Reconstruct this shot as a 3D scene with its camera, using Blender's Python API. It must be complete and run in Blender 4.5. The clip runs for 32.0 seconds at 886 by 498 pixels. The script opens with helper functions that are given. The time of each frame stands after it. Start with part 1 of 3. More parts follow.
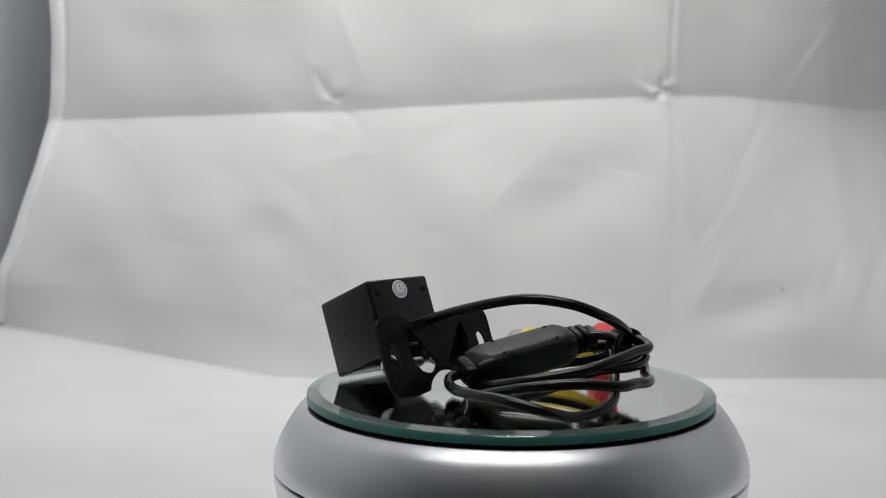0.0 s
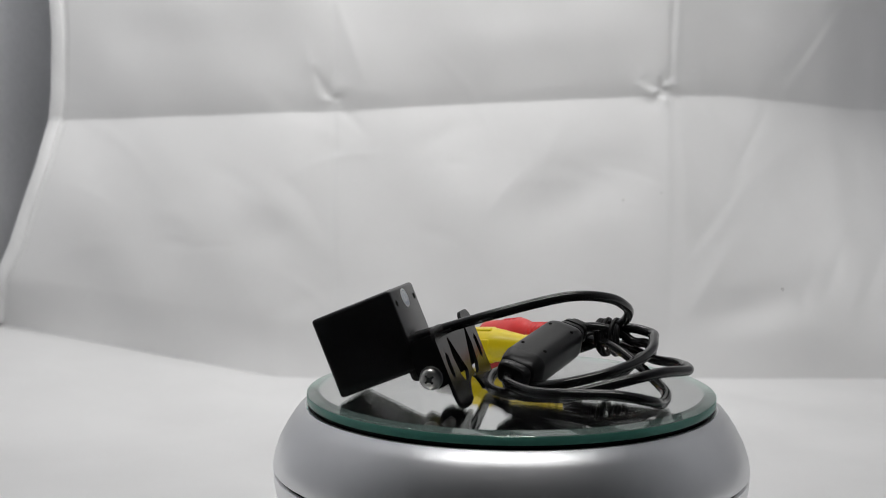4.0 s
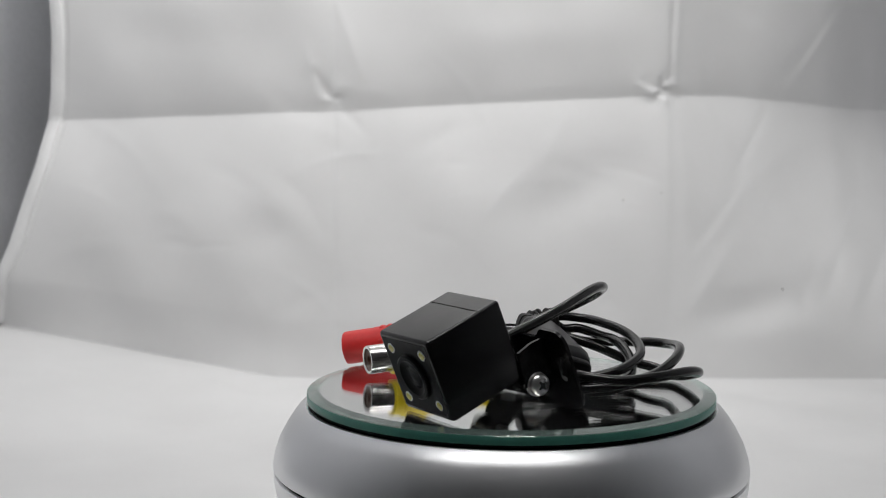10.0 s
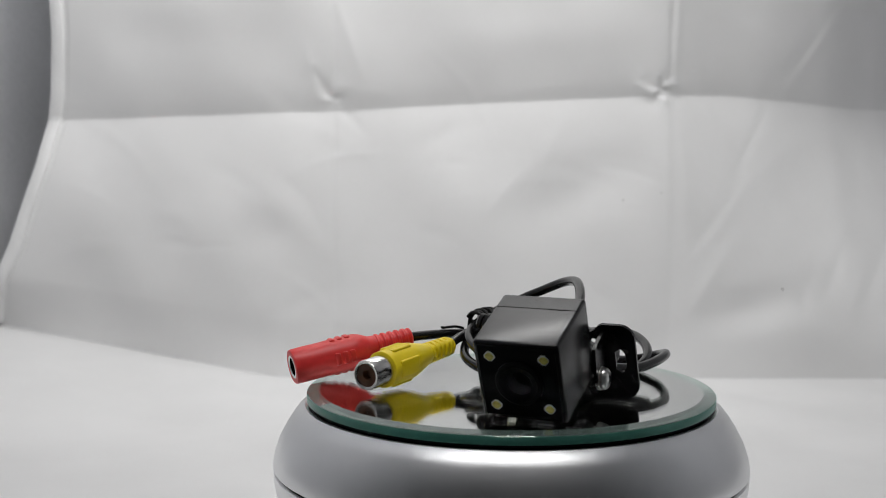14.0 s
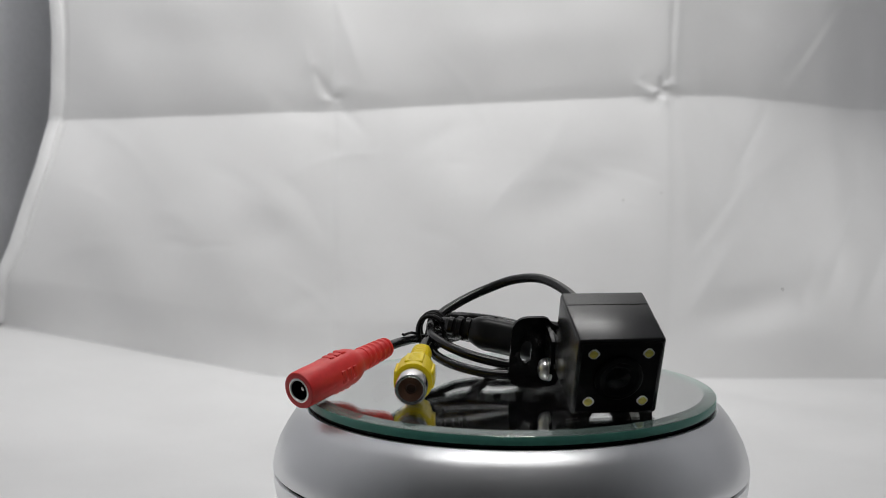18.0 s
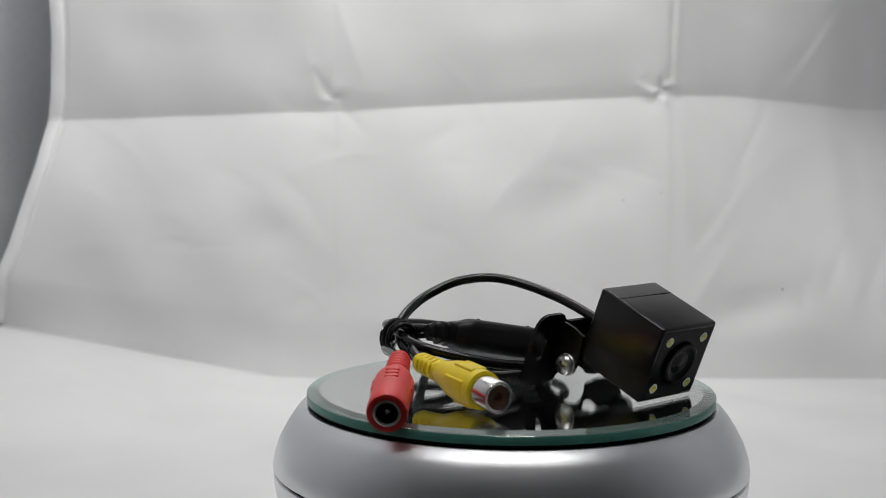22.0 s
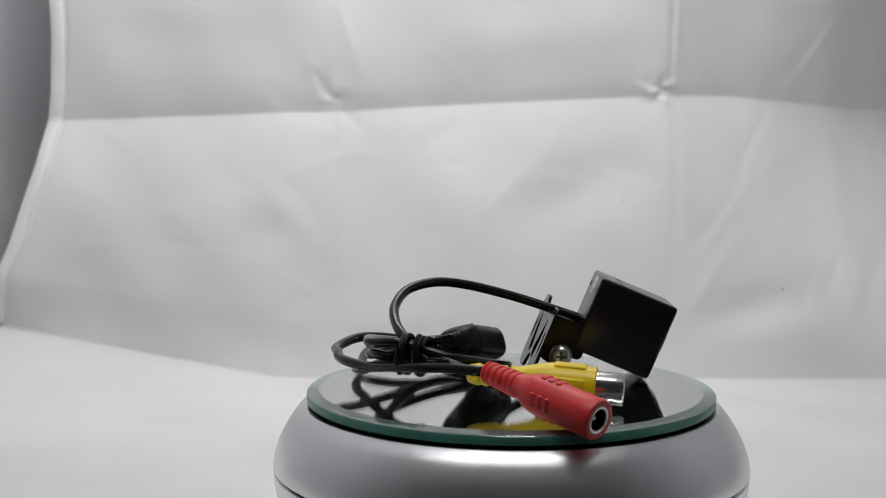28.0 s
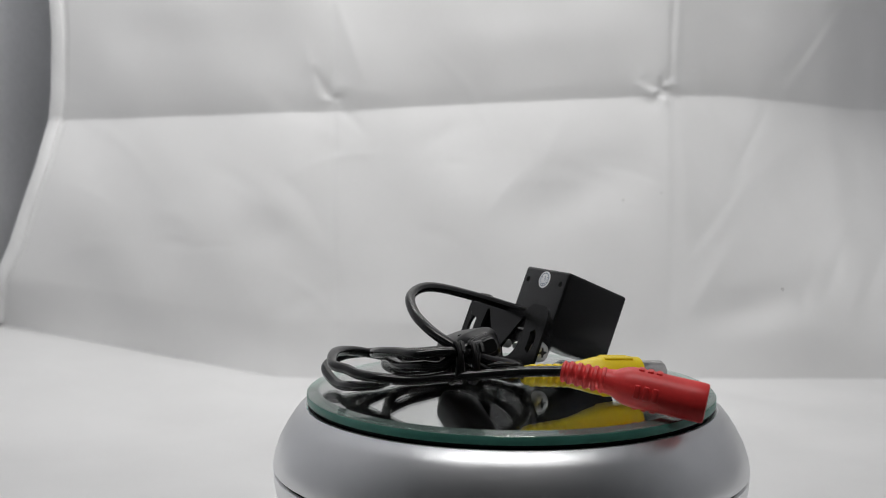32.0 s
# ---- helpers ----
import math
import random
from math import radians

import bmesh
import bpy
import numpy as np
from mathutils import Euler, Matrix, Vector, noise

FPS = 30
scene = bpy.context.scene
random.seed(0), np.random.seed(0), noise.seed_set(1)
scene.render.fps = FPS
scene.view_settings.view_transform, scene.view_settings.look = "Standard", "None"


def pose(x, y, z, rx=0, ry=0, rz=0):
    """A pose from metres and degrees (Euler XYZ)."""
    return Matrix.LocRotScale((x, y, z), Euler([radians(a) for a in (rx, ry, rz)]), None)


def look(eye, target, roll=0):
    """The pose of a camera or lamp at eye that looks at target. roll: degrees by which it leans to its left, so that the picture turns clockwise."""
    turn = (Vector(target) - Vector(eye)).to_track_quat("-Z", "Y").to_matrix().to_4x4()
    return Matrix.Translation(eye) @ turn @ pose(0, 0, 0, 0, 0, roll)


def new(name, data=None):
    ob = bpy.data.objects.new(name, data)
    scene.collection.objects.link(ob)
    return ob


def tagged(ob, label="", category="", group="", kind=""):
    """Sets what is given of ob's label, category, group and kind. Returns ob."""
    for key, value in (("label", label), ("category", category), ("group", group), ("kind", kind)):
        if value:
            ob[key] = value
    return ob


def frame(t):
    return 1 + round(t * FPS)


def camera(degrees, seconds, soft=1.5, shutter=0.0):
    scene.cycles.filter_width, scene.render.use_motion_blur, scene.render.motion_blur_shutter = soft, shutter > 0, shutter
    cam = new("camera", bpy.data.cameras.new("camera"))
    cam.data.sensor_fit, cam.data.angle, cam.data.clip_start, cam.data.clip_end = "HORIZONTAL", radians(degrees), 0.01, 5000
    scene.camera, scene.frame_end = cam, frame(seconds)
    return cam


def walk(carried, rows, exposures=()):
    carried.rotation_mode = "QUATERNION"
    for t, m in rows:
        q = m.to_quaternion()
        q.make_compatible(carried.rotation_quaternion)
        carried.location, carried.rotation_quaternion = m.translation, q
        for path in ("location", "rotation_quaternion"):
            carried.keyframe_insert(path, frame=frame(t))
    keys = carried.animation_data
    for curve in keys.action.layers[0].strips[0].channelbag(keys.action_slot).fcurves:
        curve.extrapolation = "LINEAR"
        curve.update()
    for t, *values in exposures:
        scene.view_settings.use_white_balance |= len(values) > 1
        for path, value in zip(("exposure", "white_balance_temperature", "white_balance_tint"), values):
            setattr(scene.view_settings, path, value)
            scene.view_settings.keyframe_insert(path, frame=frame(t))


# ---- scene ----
MM = 0.001
TOP = 0.045            # height of the mirror disc's face over the table cloth
EYE = (-0.0200, -0.3778, 0.0769 + TOP)
PITCH = 5.406          # degrees below level

cam = camera(37.89, 32.0, soft=0.9)
AIM = (EYE[0], EYE[1] + math.cos(radians(PITCH)), EYE[2] - math.sin(radians(PITCH)))
STAND = look(EYE, AIM, 0.157)
walk(cam, [(0.0, STAND), (32.0, STAND)])
# a small aperture: sharp on the turntable's middle, soft at its near rim and on the cloth
cam.data.dof.use_dof = True
cam.data.dof.focus_distance = 0.378
cam.data.dof.aperture_fstop = 22.0

# the turning of the mirror disc and of all that lies on it: seconds, degrees
TURN = [(0.0, -137.8), (1.0, -129.5), (2.0, -121.0), (3.0, -111.9), (5.5, -93.7), (6.0, -89.7), (7.0, -81.8),
        (8.0, -73.8), (9.0, -65.0), (10.0, -56.0), (11.0, -47.4), (12.0, -39.2), (13.0, -31.3), (14.0, -23.8),
        (14.5, -20.4), (16.5, -5.3), (17.0, -1.0), (18.0, 7.45), (19.0, 16.1), (20.0, 24.7), (21.0, 33.0),
        (22.0, 41.1), (23.0, 49.1), (24.0, 56.8), (25.5, 68.8), (28.0, 88.9), (30.0, 104.8), (32.0, 120.9)]

# ---- world and light ----
world = bpy.data.worlds.new("world")
world.use_nodes = True
scene.world = world
bg = world.node_tree.nodes["Background"]
bg.inputs["Color"].default_value = (0.9, 0.95, 1.0, 1)
bg.inputs["Strength"].default_value = 0.022


def area(name, place, target, sx, sy, power, beam, colour=(1, 0.99, 0.98)):
    data = bpy.data.lights.new(name, "AREA")
    data.shape, data.size, data.size_y, data.energy, data.color = "RECTANGLE", sx, sy, power, colour
    data.spread = radians(beam)
    ob = new(name, data)
    ob.matrix_basis = look(place, target)
    return ob


# three strips of white light under the tent's top
area("light_strip_back", (-0.026, 0.12, 0.56), (-0.03, 0.36, 0.34), 0.16, 0.05, 0.43, 110)
area("light_strip_front", (-0.026, -0.14, 0.56), (-0.01, 0.30, 0.22), 0.42, 0.05, 1.10, 130)
area("light_strip_rear", (-0.026, 0.235, 0.53), (-0.026, -0.03, 0.06), 0.30, 0.02, 0.12, 90)
scene.view_settings.exposure = 0.05


# ---- materials ----
def mat(name, colour, rough=0.5, metal=0.0, vary=0.06, scale=60.0, bump=0.0, bump_scale=900.0, spec=0.5, rough_vary=0.08,
        coat=0.0, tint=None):
    """A principled material with two scales of variation in colour, gloss and relief."""
    m = bpy.data.materials.new(name)
    m.use_nodes = True
    nt = m.node_tree
    b = nt.nodes["Principled BSDF"]
    b.inputs["Roughness"].default_value = rough
    b.inputs["Metallic"].default_value = metal
    b.inputs["Specular IOR Level"].default_value = spec
    b.inputs["Coat Weight"].default_value = coat
    co = nt.nodes.new("ShaderNodeTexCoord")
    n1 = nt.nodes.new("ShaderNodeTexNoise")
    n1.inputs["Scale"].default_value, n1.inputs["Detail"].default_value = scale, 4
    n2 = nt.nodes.new("ShaderNodeTexNoise")
    n2.inputs["Scale"].default_value, n2.inputs["Detail"].default_value = bump_scale, 3
    for n in (n1, n2):
        nt.links.new(co.outputs["Object"], n.inputs["Vector"])
    mix = nt.nodes.new("ShaderNodeMix")
    mix.data_type = "RGBA"
    other = tint or tuple(max(0, c * (1 - 2.2 * vary)) for c in colour)
    mix.inputs["A"].default_value = (*other, 1)
    mix.inputs["B"].default_value = (*colour, 1)
    add = nt.nodes.new("ShaderNodeMath")
    add.operation = "MULTIPLY_ADD"
    add.inputs[1].default_value = 0.35
    nt.links.new(n2.outputs["Fac"], add.inputs[0])
    nt.links.new(n1.outputs["Fac"], add.inputs[2])
    ramp = nt.nodes.new("ShaderNodeMapRange")
    ramp.inputs["From Min"].default_value, ramp.inputs["From Max"].default_value = 0.45, 0.85
    nt.links.new(add.outputs[0], ramp.inputs["Value"])
    nt.links.new(ramp.outputs[0], mix.inputs["Factor"])
    nt.links.new(mix.outputs["Result"], b.inputs["Base Color"])
    rr = nt.nodes.new("ShaderNodeMapRange")
    rr.inputs["To Min"].default_value = max(0.0, rough - rough_vary)
    rr.inputs["To Max"].default_value = min(1.0, rough + rough_vary)
    nt.links.new(n1.outputs["Fac"], rr.inputs["Value"])
    nt.links.new(rr.outputs[0], b.inputs["Roughness"])
    if bump:
        bp = nt.nodes.new("ShaderNodeBump")
        bp.inputs["Strength"].default_value = 1.0
        bp.inputs["Distance"].default_value = bump
        nt.links.new(n2.outputs["Fac"], bp.inputs["Height"])
        nt.links.new(bp.outputs[0], b.inputs["Normal"])
    return m


M_CLOTH = mat("white_cloth", (0.80, 0.80, 0.80), 0.9, vary=0.035, scale=14, bump=0.00003, bump_scale=2200, spec=0.15)
M_TENT = mat("tent_lining", (0.72, 0.73, 0.755), 0.6, vary=0.08, scale=9, bump=0.0002, bump_scale=400)
M_SILVER = mat("silver_paint", (0.80, 0.805, 0.82), 0.33, metal=0.95, vary=0.03, scale=30, bump=0.000034, bump_scale=5000, rough_vary=0.05)
M_SEAM = mat("dark_gap", (0.004, 0.004, 0.004), 0.8, spec=0.1)
M_MIRROR = mat("mirror_silvering", (0.97, 0.98, 0.975), 0.012, metal=1.0, vary=0.01, scale=20, rough_vary=0.006)
# the silvering lets part of the light through, so that the lamps under it show in dark reflections
nodes, links = M_MIRROR.node_tree.nodes, M_MIRROR.node_tree.links
half = nodes.new("ShaderNodeMixShader")
half.inputs[0].default_value = 0.30
links.new(nodes["Principled BSDF"].outputs[0], half.inputs[1])
links.new(nodes.new("ShaderNodeBsdfTransparent").outputs[0], half.inputs[2])
links.new(half.outputs[0], nodes["Material Output"].inputs["Surface"])
M_DOME = mat("clear_lamp_plastic", (0.86, 0.87, 0.88), 0.06, vary=0.05, scale=300, spec=0.9, coat=1.0, rough_vary=0.02)
M_DOME.node_tree.nodes["Principled BSDF"].inputs["Transmission Weight"].default_value = 0.72
M_GLASS = bpy.data.materials.new("clear_glass")
M_GLASS.use_nodes = True
glass = M_GLASS.node_tree.nodes["Principled BSDF"]
glass.inputs["Base Color"].default_value = (0.985, 1.0, 0.994, 1)
glass.inputs["Roughness"].default_value = 0.004
glass.inputs["IOR"].default_value = 1.5
glass.inputs["Transmission Weight"].default_value = 1.0
M_BEVEL = bpy.data.materials.new("tinted_glass_rim")
M_BEVEL.use_nodes = True
rim_glass = M_BEVEL.node_tree.nodes["Principled BSDF"]
rim_glass.inputs["Base Color"].default_value = (0.60, 0.81, 0.74, 1)
rim_glass.inputs["Roughness"].default_value = 0.04
rim_glass.inputs["IOR"].default_value = 1.5
rim_glass.inputs["Transmission Weight"].default_value = 0.84
M_EDGE = mat("green_glass_edge", (0.085, 0.31, 0.245), 0.35, vary=0.08, scale=90, spec=0.5)
M_EDGE.node_tree.nodes["Principled BSDF"].inputs["Transmission Weight"].default_value = 0.2
M_HOUSE = mat("black_housing", (0.0075, 0.0075, 0.0081), 0.24, vary=0.06, scale=70, bump=0.000003, bump_scale=4200, spec=0.45, rough_vary=0.02)
M_PANEL = mat("dark_front_panel", (0.0075, 0.0075, 0.008), 0.30, vary=0.1, scale=60, spec=0.07)
M_HEM = mat("doubled_white_cloth", (0.86, 0.86, 0.86), 0.9, vary=0.03, scale=60, bump=0.00006, bump_scale=1300, spec=0.15)
M_BRACKET = mat("black_enamelled_steel", (0.0075, 0.0075, 0.008), 0.24, vary=0.1, scale=90, bump=0.000006, bump_scale=1800, spec=0.22)
M_LENS = mat("lens_glass", (0.003, 0.003, 0.004), 0.22, vary=0.05, scale=50, spec=0.10)
M_LED_CASE = mat("led_case", (0.84, 0.84, 0.74), 0.35, vary=0.06, scale=400)
M_LED = mat("led_phosphor", (0.80, 0.70, 0.14), 0.28, vary=0.10, scale=500, coat=0.6)
M_CHROME = mat("bright_steel", (0.80, 0.79, 0.77), 0.30, metal=1.0, vary=0.06, scale=200, rough_vary=0.06)
M_RECESS = mat("shadowed_steel", (0.07, 0.07, 0.07), 0.45, metal=0.9, vary=0.1, scale=300)
M_NICKEL = mat("nickel_plate", (0.74, 0.72, 0.70), 0.20, metal=1.0, vary=0.05, scale=160, rough_vary=0.06)
M_CABLE = mat("black_cable_sheath", (0.0075, 0.0075, 0.0078), 0.21, vary=0.12, scale=90, bump=0.000006, bump_scale=1500, spec=0.50)
M_MODULE = mat("black_moulded_plastic", (0.0085, 0.0085, 0.009), 0.34, vary=0.15, scale=110, bump=0.000015, bump_scale=1500, spec=0.26)
M_TIE = mat("matt_black_plastic", (0.005, 0.005, 0.005), 0.45, vary=0.12, scale=200, spec=0.2)
M_YELLOW = mat("yellow_pvc", (0.90, 0.69, 0.008), 0.38, vary=0.05, scale=120, bump=0.00002, bump_scale=900)
M_RED = mat("red_pvc", (0.80, 0.040, 0.040), 0.42, vary=0.08, scale=120, bump=0.00002, bump_scale=900)
M_BROWN = mat("brown_insulator", (0.10, 0.035, 0.012), 0.4, vary=0.1, scale=200)
M_LABEL = mat("white_paper_label", (0.88, 0.89, 0.91), 0.5, vary=0.02, scale=200)
M_INK = mat("blue_grey_ink", (0.22, 0.28, 0.36), 0.5, vary=0.05)
M_TABLE = mat("dark_table", (0.06, 0.058, 0.055), 0.5, vary=0.15, scale=12, bump=0.0002, bump_scale=200)
M_DIRT = mat("grey_speck", (0.40, 0.39, 0.38), 0.9)


# ---- mesh helpers ----
def bm_new():
    return bmesh.new()


def shade(me, angle=40):
    for p in me.polygons:
        p.use_smooth = True
    me.set_sharp_from_angle(angle=radians(angle))


def part(name, bm, material, parent=None, label="", at=None, angle=40):
    """Links a bmesh as one mesh object under a thing or a part."""
    me = bpy.data.meshes.new(name)
    bmesh.ops.recalc_face_normals(bm, faces=bm.faces)
    bm.to_mesh(me)
    bm.free()
    me.materials.append(material)
    shade(me, angle)
    ob = new(name, me)
    if parent:
        ob.parent = parent
    if at is not None:
        ob.matrix_basis = at
    if label:
        ob["label"] = label
    return ob


def lathe(bm, profile, n=96, m=None, close=False):
    """Turns a profile of (radius, z) about z."""
    rings = []
    for r, z in profile:
        if r < 1e-7:
            v = bm.verts.new((0, 0, z))
            rings.append([v])
        else:
            rings.append([bm.verts.new((r * math.cos(2 * math.pi * k / n), r * math.sin(2 * math.pi * k / n), z)) for k in range(n)])
    pairs = list(zip(rings, rings[1:]))
    if close:
        pairs.append((rings[-1], rings[0]))
    for a, b in pairs:
        for k in range(n):
            q = [a[k % len(a)], a[(k + 1) % len(a)], b[(k + 1) % len(b)], b[k % len(b)]]
            u = []
            for v in q:
                if v not in u:
                    u.append(v)
            if len(u) > 2:
                bm.faces.new(u)
    if m is not None:
        bmesh.ops.transform(bm, matrix=m, verts=[v for r in rings for v in r])
    return bm


def box(bm, sx, sy, sz, m=None, bevel=0.0, seg=3):
    made = bmesh.ops.create_cube(bm, size=1.0, matrix=Matrix.Diagonal((sx, sy, sz, 1)))
    vs = made["verts"]
    if bevel:
        es = list({e for v in vs for e in v.link_edges})
        res = bmesh.ops.bevel(bm, geom=es, offset=bevel, segments=seg, profile=0.5, affect="EDGES")
        vs = list({v for f in res["faces"] for v in f.verts} | {v for v in vs if v.is_valid})
    if m is not None:
        bmesh.ops.transform(bm, matrix=m, verts=vs)
    return bm


def spline(pts, per=10):
    """Catmull-Rom through the points."""
    P = [Vector(p) for p in pts]
    P = [P[0] * 2 - P[1]] + P + [P[-1] * 2 - P[-2]]
    out = []
    for i in range(1, len(P) - 2):
        a, b, c, d = P[i - 1:i + 3]
        for k in range(per):
            t = k / per
            out.append(0.5 * (2 * b + (c - a) * t + (2 * a - 5 * b + 4 * c - d) * t * t + (3 * b - a - 3 * c + d) * t ** 3))
    out.append(P[-2])
    return out


def tube(bm, pts, r, n=14, smooth=10, caps=True):
    """A round cable through the points; r is one radius or a function of the way along (0 to 1)."""
    line = spline(pts, smooth) if smooth else [Vector(p) for p in pts]
    side = Vector((0.31, 0.17, 0.93))
    rings = []
    for i, p in enumerate(line):
        t = (line[min(i + 1, len(line) - 1)] - line[max(i - 1, 0)]).normalized()
        side = (side - t * side.dot(t)).normalized()
        up = t.cross(side)
        rad = r(i / (len(line) - 1)) if callable(r) else r
        rings.append([bm.verts.new(p + (side * math.cos(2 * math.pi * k / n) + up * math.sin(2 * math.pi * k / n)) * rad) for k in range(n)])
    for a, b in zip(rings, rings[1:]):
        for k in range(n):
            bm.faces.new((a[k], a[(k + 1) % n], b[(k + 1) % n], b[k]))
    if caps:
        bm.faces.new(rings[0][::-1])
        bm.faces.new(rings[-1])
    return bm


def slab(bm, outline, holes, thick, m=None):
    """A flat plate in the xz plane with holes through it; y is its thickness."""
    edges = []
    for loop in [outline] + holes:
        vs = [bm.verts.new((x, 0, z)) for x, z in loop]
        edges += [bm.edges.new((a, b)) for a, b in zip(vs, vs[1:] + vs[:1])]
    res = bmesh.ops.triangle_fill(bm, edges=edges, use_beauty=True, use_dissolve=False)
    faces = [g for g in res["geom"] if isinstance(g, bmesh.types.BMFace)]
    ext = bmesh.ops.extrude_face_region(bm, geom=faces)
    vs = [g for g in ext["geom"] if isinstance(g, bmesh.types.BMVert)]
    bmesh.ops.translate(bm, vec=(0, thick, 0), verts=vs)
    if m is not None:
        bmesh.ops.transform(bm, matrix=m, verts=bm.verts)
    return bm


def along(a, b, roll=0):
    """A pose at a whose z axis points to b."""
    a, b = Vector(a), Vector(b)
    return Matrix.Translation(a) @ (b - a).to_track_quat("Z", "Y").to_matrix().to_4x4() @ pose(0, 0, 0, 0, 0, roll)


def mm(*v):
    return tuple(x * MM for x in v)


# ---- the tent and its table ----
def plain_box(name, x0, x1, y0, y1, z0, z1, material, label=""):
    bm = bm_new()
    box(bm, x1 - x0, y1 - y0, z1 - z0, pose((x0 + x1) / 2, (y0 + y1) / 2, (z0 + z1) / 2), 0.002, 1)
    return tagged(part(name, bm, material), label or name.replace("_", " "), kind="structure")


plain_box("floor", -0.9, 0.9, -1.6, 0.8, -0.03, -0.006, M_TABLE, "dark table top under the white cloth")
bm = bm_new()
plan = [(-0.345, -0.30), (-0.318, 0.24), (-0.236, 0.375), (-0.236, 0.50), (-0.246, 0.50), (-0.246, 0.378), (-0.328, 0.243), (-0.355, -0.30)]
slab(bm, plan, [], 0.62, pose(0, 0, 0, -90, 0, 0))
tagged(part("wall_left", bm, M_TENT, None, at=pose(0, 0, 0.614)), "grey side wall of the photo tent", kind="structure")
plain_box("wall_right", 0.435, 0.445, -0.30, 0.52, -0.006, 0.62, M_TENT, "grey side wall of the photo tent")
plain_box("wall_back", -0.275, 0.435, 0.50, 0.51, -0.006, 0.62, M_TENT, "grey back wall of the photo tent")
plain_box("ceiling", -0.35, 0.435, -0.30, 0.50, 0.60, 0.61, M_TENT, "grey top of the photo tent")


# ---- the folded white cloth ----
def cloth_shape(u, v):
    """Place of the cloth at u across and v along (0 to 1 on the table, 1 to 2 up the back)."""
    def step(a, lo, hi):
        t = np.clip((a - lo) / (hi - lo), 0, 1)
        return t * t * (3 - 2 * t)
    up = np.clip(v - 1, 0, 1) * 0.44
    left = np.interp(up, [0, 0.022, 0.046, 0.087, 0.124, 0.158, 0.190, 0.44], [-0.2580, -0.2520, -0.2405, -0.2272, -0.2202, -0.2176, -0.2186, -0.2236])
    left = left - 0.05 * np.clip((1 - v) / 0.02, 0, 1)
    x = left + (0.372 - left) * u
    # the fold at the foot runs straight and kinks once; higher up the back curves softly
    crisp, soft_fold = np.clip((-x - 0.10) / 0.15, 0, 1), step(-x, 0.07, 0.28)
    fold = 0.243 + 0.055 * (soft_fold + (crisp - soft_fold) * np.exp(-up / 0.018))
    lift = 0.0168 * np.clip((-x - 0.10) / 0.15, 0, 1)
    on = np.clip(v, 0, 1)
    y = -0.078 + (fold + 0.078) * on
    near = step(y, 0.02, 0.25)
    z = lift * near + up * (v > 1)
    # soft rolls and the pressed folds of the back
    w = step(up, 0.0, 0.030)
    zz = z - np.interp(x, [-0.23, -0.0735, 0.0, 0.087, 0.12, 0.2], [0.1245, 0.1295, 0.1335, 0.1375, 0.1375, 0.132])
    d = 0.0026 * np.exp(-np.hypot(zz, 0.0009) / np.where(zz > 0, 0.0075, 0.0150))
    d += 0.0016 * np.exp(-np.abs(x + 0.0725) / 0.010) + 0.0012 * np.exp(-np.hypot(x - 0.0895, 0.001) / 0.010)
    # each pressed panel bellies out between its folds
    d -= (0.006 + 0.008 * step(-x, 0.06, 0.2)) * np.sin(np.pi * np.clip(z / (z - zz + 1e-6), 0, 1)) + 0.006 * np.sin(np.pi * np.clip(zz / 0.15, 0, 1))
    back = 0.42 * np.clip(x - 0.088, 0, 1) + 5.6 * np.clip(x - 0.13, 0, 1) ** 2
    back = np.where(back > 0.185, 0.185 + 0.035 * np.tanh((back - 0.185) / 0.035), back)
    d += back * step(up, 0.0, 0.15) - 0.0012 * np.exp(-((x - 0.178) / 0.010) ** 2) * step(up, 0.03, 0.06)
    d += 0.0007 * np.sin(x * 61 + 2) * np.sin(z * 47 + 1) + 0.0005 * np.sin(x * 97 + z * 71)
    # puckers where the folds cross
    for kx, kz, n, ph in ((-0.0735, 0.1350, 3, 0.4), (0.0845, 0.1405, 4, 2.1)):
        r, an = np.hypot(x - kx, z - kz), np.arctan2(z - kz, x - kx)
        d += 0.0008 * np.sin(n * an + ph + 190 * r) * np.exp(-(r / 0.010) ** 2) * np.clip(r / 0.003, 0, 1) * (0.7 + 0.3 * np.sin(an + ph))
    # shallow dents: place, half widths, turn, depth
    for x0, z0, sx, sz, turn, a in ((0.045, 0.091, 0.032, 0.013, 0.45, 0.0030), (0.130, 0.034, 0.024, 0.010, 0.25, 0.0042), (-0.195, 0.045, 0.018, 0.026, 0, 0.0030),
                                    (-0.105, 0.070, 0.016, 0.010, 0.3, 0.0016), (-0.095, 0.080, 0.020, 0.007, -0.75, -0.0012), (-0.03, 0.03, 0.04, 0.012, 0.2, -0.0012),
                                    (-0.14, 0.025, 0.04, 0.009, -0.2, 0.0016), (0.02, 0.165, 0.04, 0.012, 0.1, -0.0014), (-0.15, 0.165, 0.04, 0.012, -0.1, 0.0012)):
        p = (x - x0) * math.cos(turn) + (z - z0) * math.sin(turn)
        q = (z - z0) * math.cos(turn) - (x - x0) * math.sin(turn)
        d += 0.80 * a * np.exp(-(p / sx) ** 2 - (q / sz) ** 2)
